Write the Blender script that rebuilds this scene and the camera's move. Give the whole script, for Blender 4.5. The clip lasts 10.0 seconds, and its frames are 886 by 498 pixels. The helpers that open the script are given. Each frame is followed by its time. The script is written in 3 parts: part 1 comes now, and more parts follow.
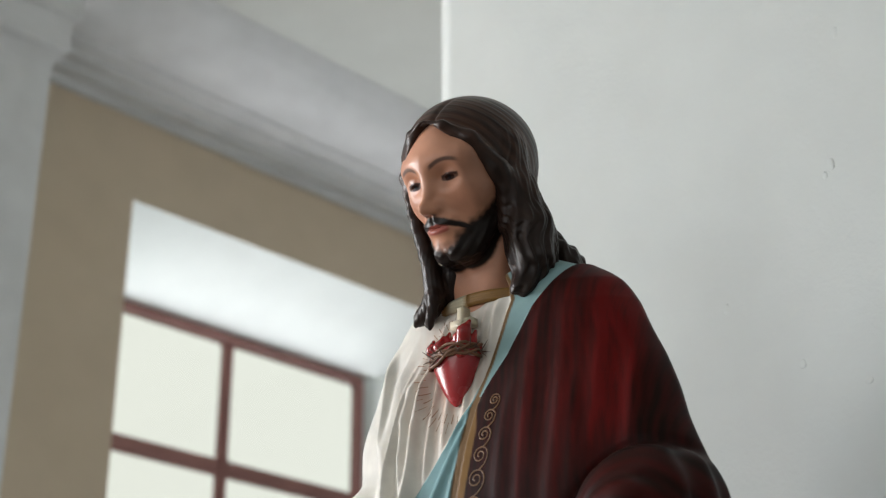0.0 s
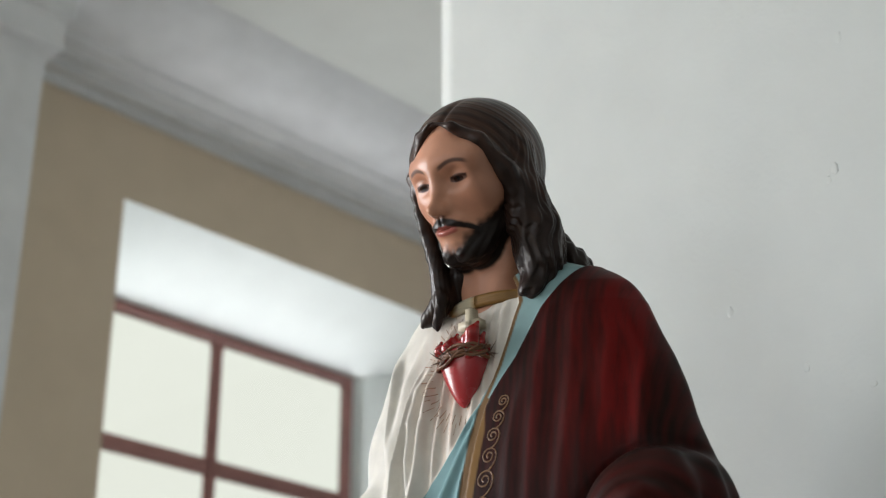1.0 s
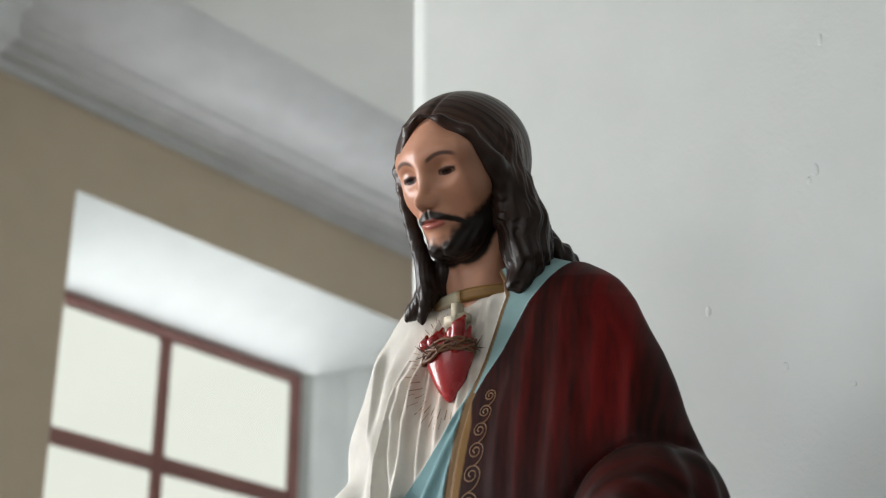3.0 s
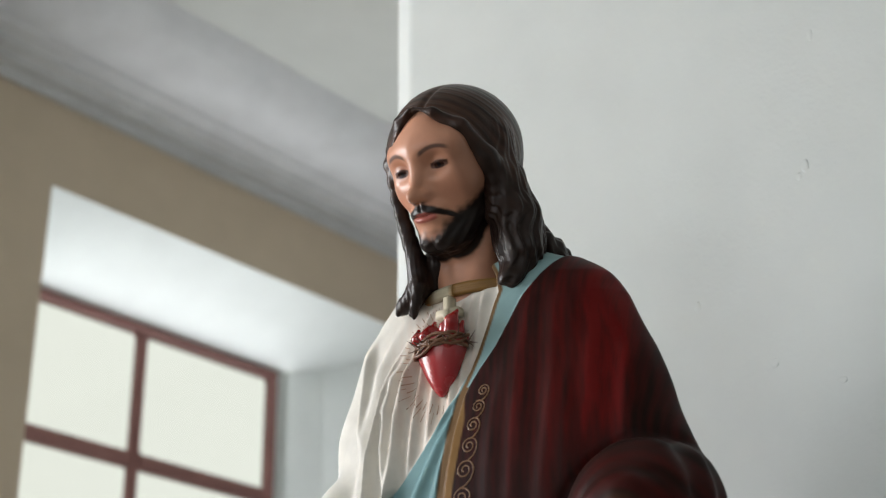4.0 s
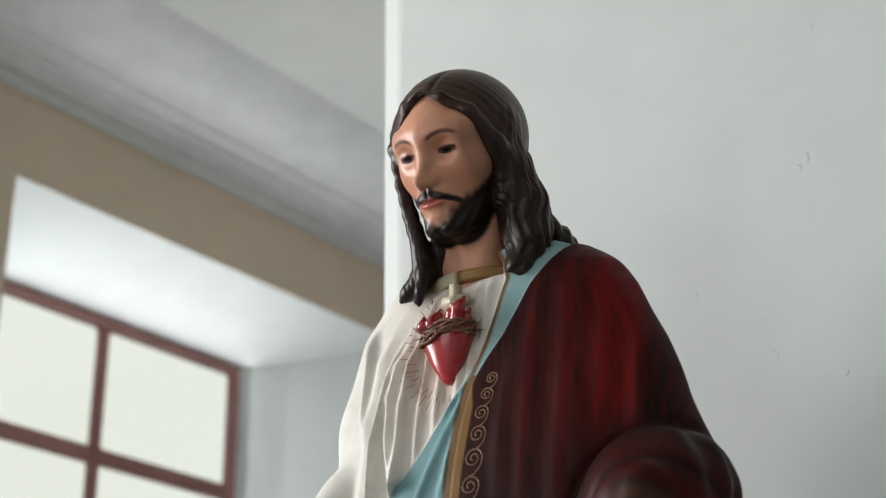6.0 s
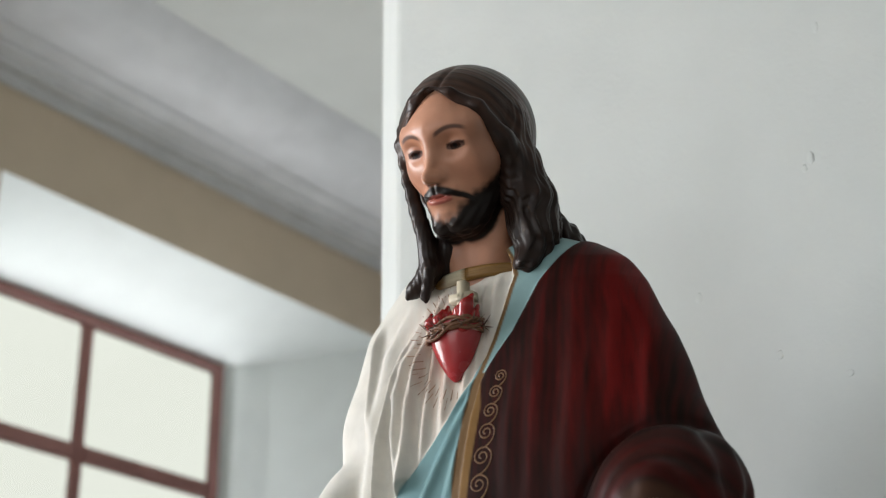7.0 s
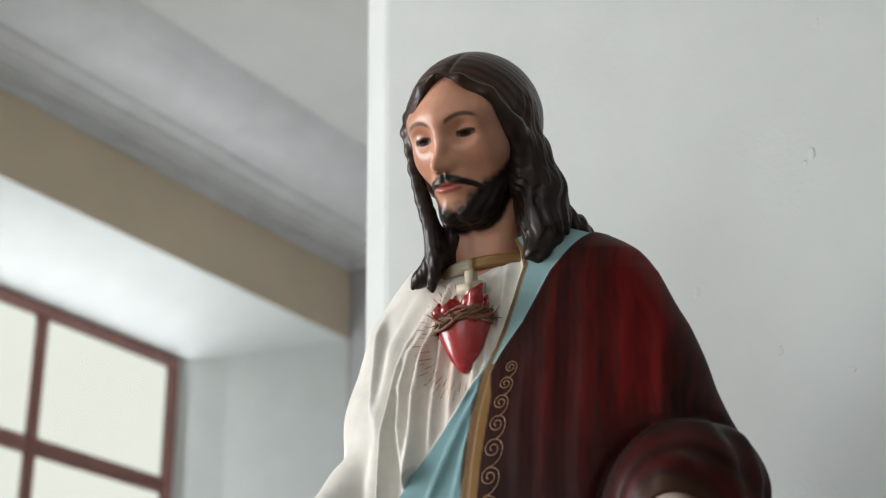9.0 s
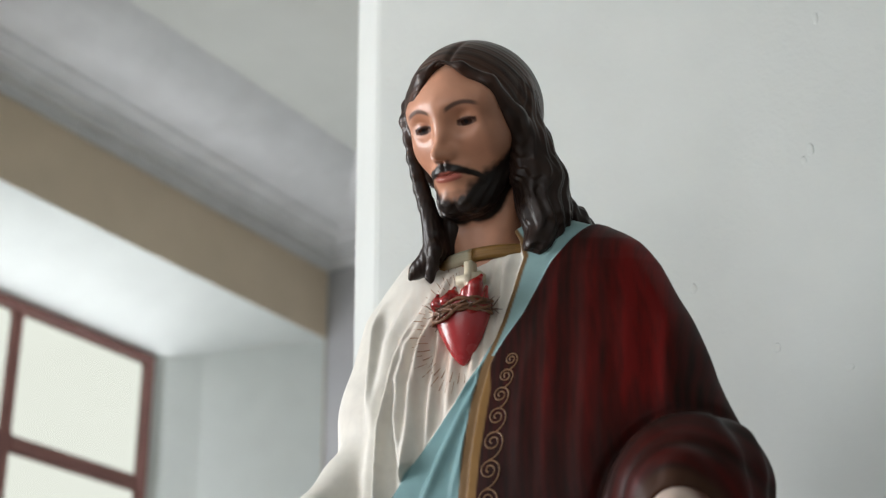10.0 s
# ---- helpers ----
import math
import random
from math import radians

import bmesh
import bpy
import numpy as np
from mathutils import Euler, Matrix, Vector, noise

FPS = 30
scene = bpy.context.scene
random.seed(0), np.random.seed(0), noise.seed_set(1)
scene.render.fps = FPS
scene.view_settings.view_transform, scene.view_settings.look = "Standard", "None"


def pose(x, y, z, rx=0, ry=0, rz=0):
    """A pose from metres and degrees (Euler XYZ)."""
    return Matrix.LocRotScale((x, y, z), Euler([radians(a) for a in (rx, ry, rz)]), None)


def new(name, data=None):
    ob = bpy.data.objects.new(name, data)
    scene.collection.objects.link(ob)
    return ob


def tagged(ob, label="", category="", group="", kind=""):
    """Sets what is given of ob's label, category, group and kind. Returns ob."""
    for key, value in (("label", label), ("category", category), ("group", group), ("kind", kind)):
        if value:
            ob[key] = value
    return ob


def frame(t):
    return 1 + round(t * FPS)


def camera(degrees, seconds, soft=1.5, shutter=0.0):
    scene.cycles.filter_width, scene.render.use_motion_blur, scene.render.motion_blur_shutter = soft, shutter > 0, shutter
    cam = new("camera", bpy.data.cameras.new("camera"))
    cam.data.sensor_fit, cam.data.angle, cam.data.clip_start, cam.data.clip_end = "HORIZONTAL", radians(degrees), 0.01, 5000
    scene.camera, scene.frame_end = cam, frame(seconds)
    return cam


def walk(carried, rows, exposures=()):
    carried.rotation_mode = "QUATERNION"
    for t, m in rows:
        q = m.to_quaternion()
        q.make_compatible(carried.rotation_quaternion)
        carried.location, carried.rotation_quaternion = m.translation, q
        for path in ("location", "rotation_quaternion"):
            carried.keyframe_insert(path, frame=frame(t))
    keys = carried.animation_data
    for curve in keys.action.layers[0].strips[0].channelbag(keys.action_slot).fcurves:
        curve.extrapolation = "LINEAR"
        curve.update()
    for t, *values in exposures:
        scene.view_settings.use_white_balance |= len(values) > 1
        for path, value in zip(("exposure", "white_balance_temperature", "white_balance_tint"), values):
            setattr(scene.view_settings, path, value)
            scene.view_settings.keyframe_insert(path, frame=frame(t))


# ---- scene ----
cam = camera(32.97, 10.0, soft=1.25)

# seconds, eye x y z, yaw, pitch, roll
PATH = [
    (0.0, 0.0000, 0.0001, 1.5001, -45.974, 24.532, -0.268),
    (1.0, -0.0261, 0.0220, 1.4994, -46.700, 24.554, -0.189),
    (2.0, -0.0450, 0.0487, 1.4987, -47.889, 24.555, -0.308),
    (2.5, -0.0518, 0.0649, 1.4967, -48.610, 24.581, -0.198),
    (4.0, -0.0639, 0.1108, 1.4968, -50.511, 24.496, -0.572),
    (4.5, -0.0681, 0.1281, 1.4935, -51.091, 24.517, -0.584),
    (5.0, -0.0704, 0.1462, 1.4939, -51.589, 24.528, -0.619),
    (5.5, -0.0783, 0.1662, 1.4899, -52.126, 24.521, -0.705),
    (7.0, -0.0977, 0.2278, 1.4932, -53.582, 24.495, -0.692),
    (7.5, -0.1025, 0.2459, 1.4948, -54.096, 24.491, -0.636),
    (8.0, -0.1147, 0.2690, 1.4996, -54.736, 24.429, -0.850),
    (8.5, -0.1213, 0.2919, 1.4956, -55.354, 24.481, -0.722),
    (9.0, -0.1198, 0.3153, 1.4961, -56.023, 24.400, -0.839),
    (9.5, -0.1197, 0.3400, 1.4923, -56.668, 24.431, -0.857),
    (10.0, -0.1124, 0.3622, 1.4928, -57.232, 24.523, -0.640),
]
walk(cam, [(t, pose(x, y, z, 90 + pitch, 0, yaw) @ pose(0, 0, 0, 0, 0, roll)) for t, x, y, z, yaw, pitch, roll in PATH])
# the lens is focused on the statue, the window lies behind the sharp zone
cam.data.dof.use_dof = True
cam.data.dof.focus_distance = 1.97
cam.data.dof.aperture_fstop = 3.8

# ---- light ----
world = bpy.data.worlds.new("sky")
scene.world = world
world.use_nodes = True
wn, wl = world.node_tree.nodes, world.node_tree.links
sky = wn.new("ShaderNodeTexSky")
sky.sky_type, sky.sun_disc, sky.sun_elevation, sky.sun_rotation = "NISHITA", False, radians(50), radians(-30)
wn["Background"].inputs["Strength"].default_value = 0.12
wl.new(sky.outputs["Color"], wn["Background"].inputs["Color"])


def window_light(name, x, y, z, w, h, rx, rz, watts, color, spread=180):
    data = bpy.data.lights.new(name, "AREA")
    data.shape, data.size, data.size_y, data.energy, data.color = "RECTANGLE", w, h, watts, color
    data.spread = radians(spread)
    ob = new(name, data)
    ob.matrix_world = pose(x, y, z, rx, 0, rz)
    return ob


window_light("window_daylight", 3.812, 4.944, 2.752, 1.684, 2.310, -90, 0, 57, (0.93, 0.94, 0.99))
# key and fill light added through unseen windows, left and behind the eye
window_light("window_daylight", -0.65, 5.0, 2.8, 1.95, 2.3, -80, 0, 282, (0.93, 0.94, 0.99))
window_light("window_daylight", -4.28, 2.2, 2.8, 2.5, 2.3, -80, 90, 47, (0.93, 0.94, 0.99))
window_light("window_daylight", -4.28, -2.4, 2.8, 2.5, 2.3, -80, 90, 18, (0.93, 0.94, 0.99))
scene.view_settings.exposure = 0.0


# ---- materials ----
def plaster(name, color, rough=0.85, grain=0.35, stain=0.05):
    """Painted wall plaster: broad stains, brushed tone and a fine pitted relief."""
    m = bpy.data.materials.new(name)
    m.use_nodes = True
    n, l = m.node_tree.nodes, m.node_tree.links
    b = n["Principled BSDF"]
    co = n.new("ShaderNodeTexCoord")
    broad, mid, fine, pits = (n.new("ShaderNodeTexNoise") for _ in range(4))
    for node, scale, detail in ((broad, 0.9, 5), (mid, 7, 6), (fine, 130, 5), (pits, 34, 3)):
        node.inputs["Scale"].default_value, node.inputs["Detail"].default_value = scale, detail
        l.new(co.outputs["Object"], node.inputs["Vector"])
    mix = n.new("ShaderNodeMath")
    mix.operation = "ADD"
    l.new(broad.outputs["Fac"], mix.inputs[0])
    l.new(mid.outputs["Fac"], mix.inputs[1])
    tone = n.new("ShaderNodeMapRange")
    tone.inputs["From Min"].default_value, tone.inputs["From Max"].default_value = 0.6, 1.4
    tone.inputs["To Min"].default_value, tone.inputs["To Max"].default_value = 1 - stain, 1 + stain
    l.new(mix.outputs["Value"], tone.inputs["Value"])
    mul = n.new("ShaderNodeVectorMath")
    mul.operation = "MULTIPLY"
    mul.inputs[0].default_value = color
    l.new(tone.outputs["Result"], mul.inputs[1])
    l.new(mul.outputs["Vector"], b.inputs["Base Color"])
    b.inputs["Roughness"].default_value = rough
    b.inputs["Specular IOR Level"].default_value = 0.25
    relief = n.new("ShaderNodeMath")
    relief.operation = "MULTIPLY_ADD"
    l.new(pits.outputs["Fac"], relief.inputs[0])
    relief.inputs[1].default_value = 1.6
    l.new(fine.outputs["Fac"], relief.inputs[2])
    bp = n.new("ShaderNodeBump")
    bp.inputs["Strength"].default_value, bp.inputs["Distance"].default_value = grain, 0.004
    l.new(relief.outputs["Value"], bp.inputs["Height"])
    l.new(bp.outputs["Normal"], b.inputs["Normal"])
    return m


white = plaster("white_plaster", (0.612, 0.643, 0.617), grain=0.16)
# white plaster with shade put into its colour, for the bay's side wall
grey = plaster("shaded_plaster", (0.36, 0.36, 0.365))
moulding = plaster("moulding_plaster", (0.60, 0.605, 0.605), grain=0.12, stain=0.12)
ceiling_paint = plaster("ceiling_plaster", (0.52, 0.535, 0.50), grain=0.15)
beige = plaster("beige_paint", (0.56, 0.462, 0.345), grain=0.12, stain=0.06)
frame_paint = plaster("brown_frame_paint", (0.26, 0.125, 0.108), 0.5, 0.1, 0.15)
floor_stone = plaster("floor_stone", (0.24, 0.21, 0.18), 0.5)
stone = plaster("grey_stone", (0.35, 0.34, 0.32), 0.7)
glass = bpy.data.materials.new("window_glass")
glass.use_nodes = True
gn, gl = glass.node_tree.nodes, glass.node_tree.links
clear, shine_, both = gn.new("ShaderNodeBsdfTransparent"), gn.new("ShaderNodeBsdfGlossy"), gn.new("ShaderNodeMixShader")
shine_.inputs["Roughness"].default_value = 0.05
clear.inputs["Color"].default_value = (0.97, 0.98, 0.95, 1)
both.inputs["Fac"].default_value = 0.05
gl.new(clear.outputs["BSDF"], both.inputs[1])
gl.new(shine_.outputs["BSDF"], both.inputs[2])
gl.new(both.outputs["Shader"], gn["Material Output"].inputs["Surface"])
glow = bpy.data.materials.new("overcast_sky")
glow.use_nodes = True
b = glow.node_tree.nodes["Principled BSDF"]
b.inputs["Base Color"].default_value = (0, 0, 0, 1)
b.inputs["Emission Color"].default_value, b.inputs["Emission Strength"].default_value = (0.985, 1.0, 0.945, 1), 0.92


def mesh(name, verts, faces, mat, parent=None, kind="structure"):
    me = bpy.data.meshes.new(name)
    me.from_pydata(verts, [], faces)
    bm = bmesh.new()
    bm.from_mesh(me)
    bmesh.ops.recalc_face_normals(bm, faces=bm.faces[:])
    bm.to_mesh(me)
    me.materials.append(mat)
    ob = new(name, me)
    ob.parent = parent
    return tagged(ob, kind=kind if not parent else "")


CUBE = [(0, 1, 3, 2), (4, 6, 7, 5), (0, 4, 5, 1), (2, 3, 7, 6), (0, 2, 6, 4), (1, 5, 7, 3)]


def boxes(name, rows, mat, parent=None):
    """One mesh of boxes that meet end to end: x0 y0 z0 x1 y1 z1."""
    v, f = [], []
    for x0, y0, z0, x1, y1, z1 in rows:
        f += [tuple(i + len(v) for i in q) for q in CUBE]
        v += [(x, y, z) for x in (x0, x1) for y in (y0, y1) for z in (z0, z1)]
    return mesh(name, v, f, mat, parent)


def rounded(name, x0, y0, z0, x1, y1, z1, mat, parent, bevel=0.006):
    bm = bmesh.new()
    bmesh.ops.create_cube(bm, size=1, matrix=Matrix.Translation(((x0 + x1) / 2, (y0 + y1) / 2, (z0 + z1) / 2)) @ Matrix.Diagonal((x1 - x0, y1 - y0, z1 - z0, 1)))
    bmesh.ops.bevel(bm, geom=bm.edges[:], offset=bevel, segments=2, affect="EDGES")
    me = bpy.data.meshes.new(name)
    bm.to_mesh(me)
    me.materials.append(mat)
    ob = new(name, me)
    ob.parent = parent
    return ob


def sweep(name, path, profile, mat):
    """A moulding along a path in plan, the room on the right of the way, with mitred corners."""
    rows = []
    pts = [Vector(p) for p in path]
    for i, p in enumerate(pts):
        d0 = (p - pts[i - 1]).normalized() if i else (pts[1] - p).normalized()
        d1 = (pts[i + 1] - p).normalized() if i + 1 < len(pts) else d0
        n0, n1 = Vector((d0.y, -d0.x)), Vector((d1.y, -d1.x))
        n = (n0 + n1) / (1 + n0.dot(n1))
        rows.append([(p.x + n.x * o, p.y + n.y * o, z) for o, z in profile])
    k = len(profile)
    f = [(i * k + j, i * k + (j + 1) % k, (i + 1) * k + (j + 1) % k, (i + 1) * k + j) for i in range(len(rows) - 1) for j in range(k)]
    f += [tuple(range(k)), tuple(range((len(rows) - 1) * k, len(rows) * k))]
    return mesh(name, sum(rows, []), f, mat)


# ---- the room ----
YW, YG, TOP = 4.477, 4.991, 4.65
boxes("floor", [(-4.6, -5.3, -0.2, 6, 5.4, 0)], floor_stone)
boxes("ceiling", [(-4.6, -5.3, TOP, 6, 5.4, TOP + 0.2)], ceiling_paint)
# window wall, thick, with two openings; the left one is added, out of view
boxes("wall_north", [(-4.3, YW, 0, -1.65, 5.1, TOP), (-1.65, YW, 0, 0.35, 5.1, 1.6), (-1.65, YW, 4.0, 0.35, 5.1, TOP), (0.35, YW, 0, 2.905, 5.1, TOP),
                     (2.905, YW, 0, 5.226, 5.1, 1.50), (2.905, YW, 4.089, 5.226, 5.1, TOP), (5.226, YW, 0, 5.5, 5.1, TOP)], beige)
# this wall stands in shade, which its greyer colour supplies
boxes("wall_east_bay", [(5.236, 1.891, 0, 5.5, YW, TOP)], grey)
# both west openings are unseen, added to let the fill light in
boxes("wall_west", [(-4.3, -5, 0, -4, -3.7, TOP), (-4.3, -3.7, 0, -4, -1.1, 1.6), (-4.3, -3.7, 4.0, -4, -1.1, TOP), (-4.3, -1.1, 0, -4, 0.9, TOP), (-4.3, 0.9, 0, -4, 3.5, 1.6), (-4.3, 0.9, 4.0, -4, 3.5, TOP), (-4.3, 3.5, 0, -4, YW, TOP)], white)
boxes("wall_south", [(-4.3, -5.3, 0, 6, -5, TOP)], white)
# wall behind the statue, its free corner splayed and slightly rounded
corner = [(1.839, -5.0), (1.839, 1.752), (1.842, 1.764), (1.848, 1.772), (1.948, 1.884), (1.958, 1.890), (1.975, 1.891), (6.0, 1.891), (6.0, -5.0)]
k = len(corner)
mesh("wall_east", [(x, y, z) for z in (0, TOP) for x, y in corner], [(i, (i + 1) % k, k + (i + 1) % k, k + i) for i in range(k)] + [tuple(range(k)), tuple(range(k, 2 * k))], white)
wall_statue = bpy.data.objects["wall_east"]
for cy, cz, ry_, rz_ in ((0.967, 2.547, 0.007, 0.012), (0.978, 2.532, 0.005, 0.007), (1.170, 2.370, 0.006, 0.010), (0.933, 2.766, 0.005, 0.013), (1.05, 2.25, 0.006, 0.008), (0.95, 2.20, 0.008, 0.006)):
    bm = bmesh.new()
    bmesh.ops.create_icosphere(bm, subdivisions=2, radius=1)
    for q in bm.verts:
        q.co *= 1 + 0.25 * noise.noise(q.co * 1.7 + Vector((cy * 40, cz * 30, 0)))
        q.co = (1.8392 + 0.0006 * q.co.x, cy + ry_ * q.co.y, cz + rz_ * q.co.z)
    for fc in bm.faces:
        fc.smooth = True
    me = bpy.data.meshes.new("plaster_lump")
    bm.to_mesh(me)
    me.materials.append(white)
    new("plaster_lump", me).parent = wall_statue
# square pier at the window bay, with a stepped capital
PX0, PX1, PY = 1.59, 2.212, 3.977
boxes("pilaster", [(PX0, PY, 0, PX1, YW, TOP)], moulding)
CAPITAL = [(-0.01, 4.165), (0.001, 4.17), (0.004, 4.19), (0.012, 4.206), (0.032, 4.221), (0.040, 4.230), (0.042, 4.240), (0.037, 4.300), (0.040, 4.335), (0.046, 4.347), (0.060, 4.356),
           (0.062, 4.44), (0.075, 4.465), (0.12, 4.50), (0.16, 4.53), (0.17, 4.56), (0.17, 4.70), (-0.01, 4.70)]
sweep("pilaster_capital", [(PX0, YW), (PX0, PY), (PX1, PY), (PX1, YW)], CAPITAL, moulding)
# cornice: four fillets and a wide shallow cove up to the ceiling
PROFILE = [(0, 4.44), (0.022, 4.44), (0.027, 4.444), (0.030, 4.466), (0.095, 4.470), (0.099, 4.474), (0.101, 4.488), (0.165, 4.491), (0.170, 4.495), (0.172, 4.507), (0.245, 4.510), (0.250, 4.513), (0.252, 4.522),
           (0.330, 4.525), (0.390, 4.532), (0.435, 4.543), (0.475, 4.558), (0.520, 4.580), (0.570, 4.611), (0.610, 4.641), (0.622, 4.652), (0.625, 4.70), (0, 4.70)]
sweep("cornice", [(-4.0, YW), (PX0, YW)], PROFILE, moulding)
sweep("cornice", [(PX1, YW), (5.236, YW), (5.236, 1.895)], PROFILE, moulding)
# splayed reveal: soffit, jambs and sill
RV = [(2.905, YW, 1.5), (2.905, YW, 4.089), (5.226, YW, 4.089), (5.226, YW, 1.5), (2.975, YG, 1.6), (2.975, YG, 3.898), (4.573, YG, 3.898), (4.573, YG, 1.6), (4.79, 4.85, 3.955), (4.79, 4.85, 1.575)]
mesh("window_reveal", RV, [(0, 1, 5, 4), (1, 2, 8, 6, 5), (2, 3, 9, 8), (8, 9, 7, 6), (0, 3, 9, 7, 4)], white)


def bead(name, x0, z0, x1, z1, parent, width=0.013, radius=0.048):
    """The rounded inner edge of a sash round one pane."""
    outer = [(x0, z0), (x1, z0), (x1, z1), (x0, z1)]
    inner = []
    for cx, cz, a0 in ((x0 + width + radius, z0 + width + radius, 180), (x1 - width - radius, z0 + width + radius, 270), (x1 - width - radius, z1 - width - radius, 0), (x0 + width + radius, z1 - width - radius, 90)):
        inner.append([(cx + radius * math.cos(radians(a0 + 15 * k)), cz + radius * math.sin(radians(a0 + 15 * k))) for k in range(7)])
    v, f = [], []
    for y in (-0.036, -0.012):
        v += [(x, y, z) for x, z in outer] + [(x, y, z) for row in inner for x, z in row]
    n = 32
    for c in range(4):
        ids = [4 + c * 7 + k for k in range(7)]
        nxt = 4 + ((c + 1) % 4) * 7
        for base in (0, n):
            f += [(base + c, base + a, base + b) for a, b in zip(ids, ids[1:])]
            f.append((base + c, base + ids[-1], base + nxt, base + (c + 1) % 4))
        f += [(a, b, b + n, a + n) for a, b in zip(ids + [], ids[1:] + [])] + [(ids[-1], nxt, nxt + n, ids[-1] + n)]
    return mesh(name, v, f, frame_paint, parent)


def window(name, origin, turn, w, h, cols, rows):
    """A brown painted window of square panes; origin is its lower left corner, seen from the room."""
    root = tagged(new(name), kind="structure")
    root.matrix_world = Matrix.Translation(origin) @ pose(0, 0, 0, 0, 0, turn)
    for part_name, x0, z0, x1, z1 in (("window_frame", 0, h - 0.042, w, h), ("window_frame", 0, 0, w, 0.05), ("window_frame", 0, 0.05, 0.042, h - 0.042), ("window_frame", w - 0.042, 0.05, w, h - 0.042)):
        rounded(part_name, x0, -0.05, z0, x1, 0.0, z1, frame_paint, root)
    xs = [0.021 + (w - 0.042) * i / cols for i in range(cols + 1)]
    for x in xs[1:-1]:
        rounded("mullion", x - 0.017, -0.044, 0.05, x + 0.017, -0.004, h - 0.042, frame_paint, root)
    for z in rows:
        for i in range(cols):
            rounded("transom", xs[i] + 0.022, -0.046, z - 0.036, xs[i + 1] - 0.022, -0.002, z + 0.030, frame_paint, root)
    levels = [0.02] + list(rows) + [h - 0.02]
    for i in range(cols):
        for z0, z1 in zip(levels, levels[1:]):
            bead("glazing_bead", xs[i] + 0.012, z0 - 0.004, xs[i + 1] - 0.012, z1 + 0.004, root)
            pane = rounded("pane", xs[i], -0.027, z0, xs[i + 1], -0.022, z1, glass, root, 0.001)
            pane.visible_shadow = False
    return root


window("window_1", (2.975, YG, 1.6), 0, 1.598, 2.298, 2, [1.697 - 0.575, 1.697])
# three windows out of view, added to go with the extra lamps
window("unseen_window_2", (-1.65, 4.95, 1.6), 0, 2.0, 2.4, 2, [0.6, 1.2, 1.8])
window("unseen_window_4", (-4.25, -3.7, 1.6), 90, 2.6, 2.4, 3, [0.6, 1.2, 1.8])
window("unseen_window_3", (-4.25, 0.9, 1.6), 90, 2.6, 2.4, 3, [0.6, 1.2, 1.8])
boxes("backdrop", [(1.0, 7.0, 0, 9.0, 7.1, 7)], glow)

# ---- statue: a painted plaster figure, one mesh ----
SX, SY = 1.442, 1.265
SIDE, FRONT = np.array((0.07, -0.9975)), np.array((-0.9975, -0.07))
BASE_Z = 0.80


def smin(a, b, k):
    h = np.maximum(k - np.abs(a - b), 0) / k
    return np.minimum(a, b) - h * h * k * 0.25


def smax(a, b, k):
    return -smin(-a, -b, k)


def step(a, b, x):
    t = np.clip((x - a) / (b - a), 0, 1)
    return t * t * (3 - 2 * t)


def ellipsoid(p, c, r):
    q = (p - np.array(c)) / np.array(r)
    k0 = np.sqrt((q * q).sum(1)) + 1e-9
    k1 = np.sqrt(((q / np.array(r)) ** 2).sum(1)) + 1e-9
    return k0 * (k0 - 1) / k1


def capsule(p, a, b, ra, rb):
    a, b = np.array(a, float), np.array(b, float)
    d = b - a
    t = np.clip(((p - a) @ d) / (d @ d), 0, 1)
    return np.sqrt(((p - a - t[:, None] * d) ** 2).sum(1)) - (ra + (rb - ra) * t)


def chain(p, pts, k):
    out = None
    for a, b in zip(pts, pts[1:]):
        c = capsule(p, a[:3], b[:3], a[3], b[3])
        out = c if out is None else smin(out, c, k)
    return out


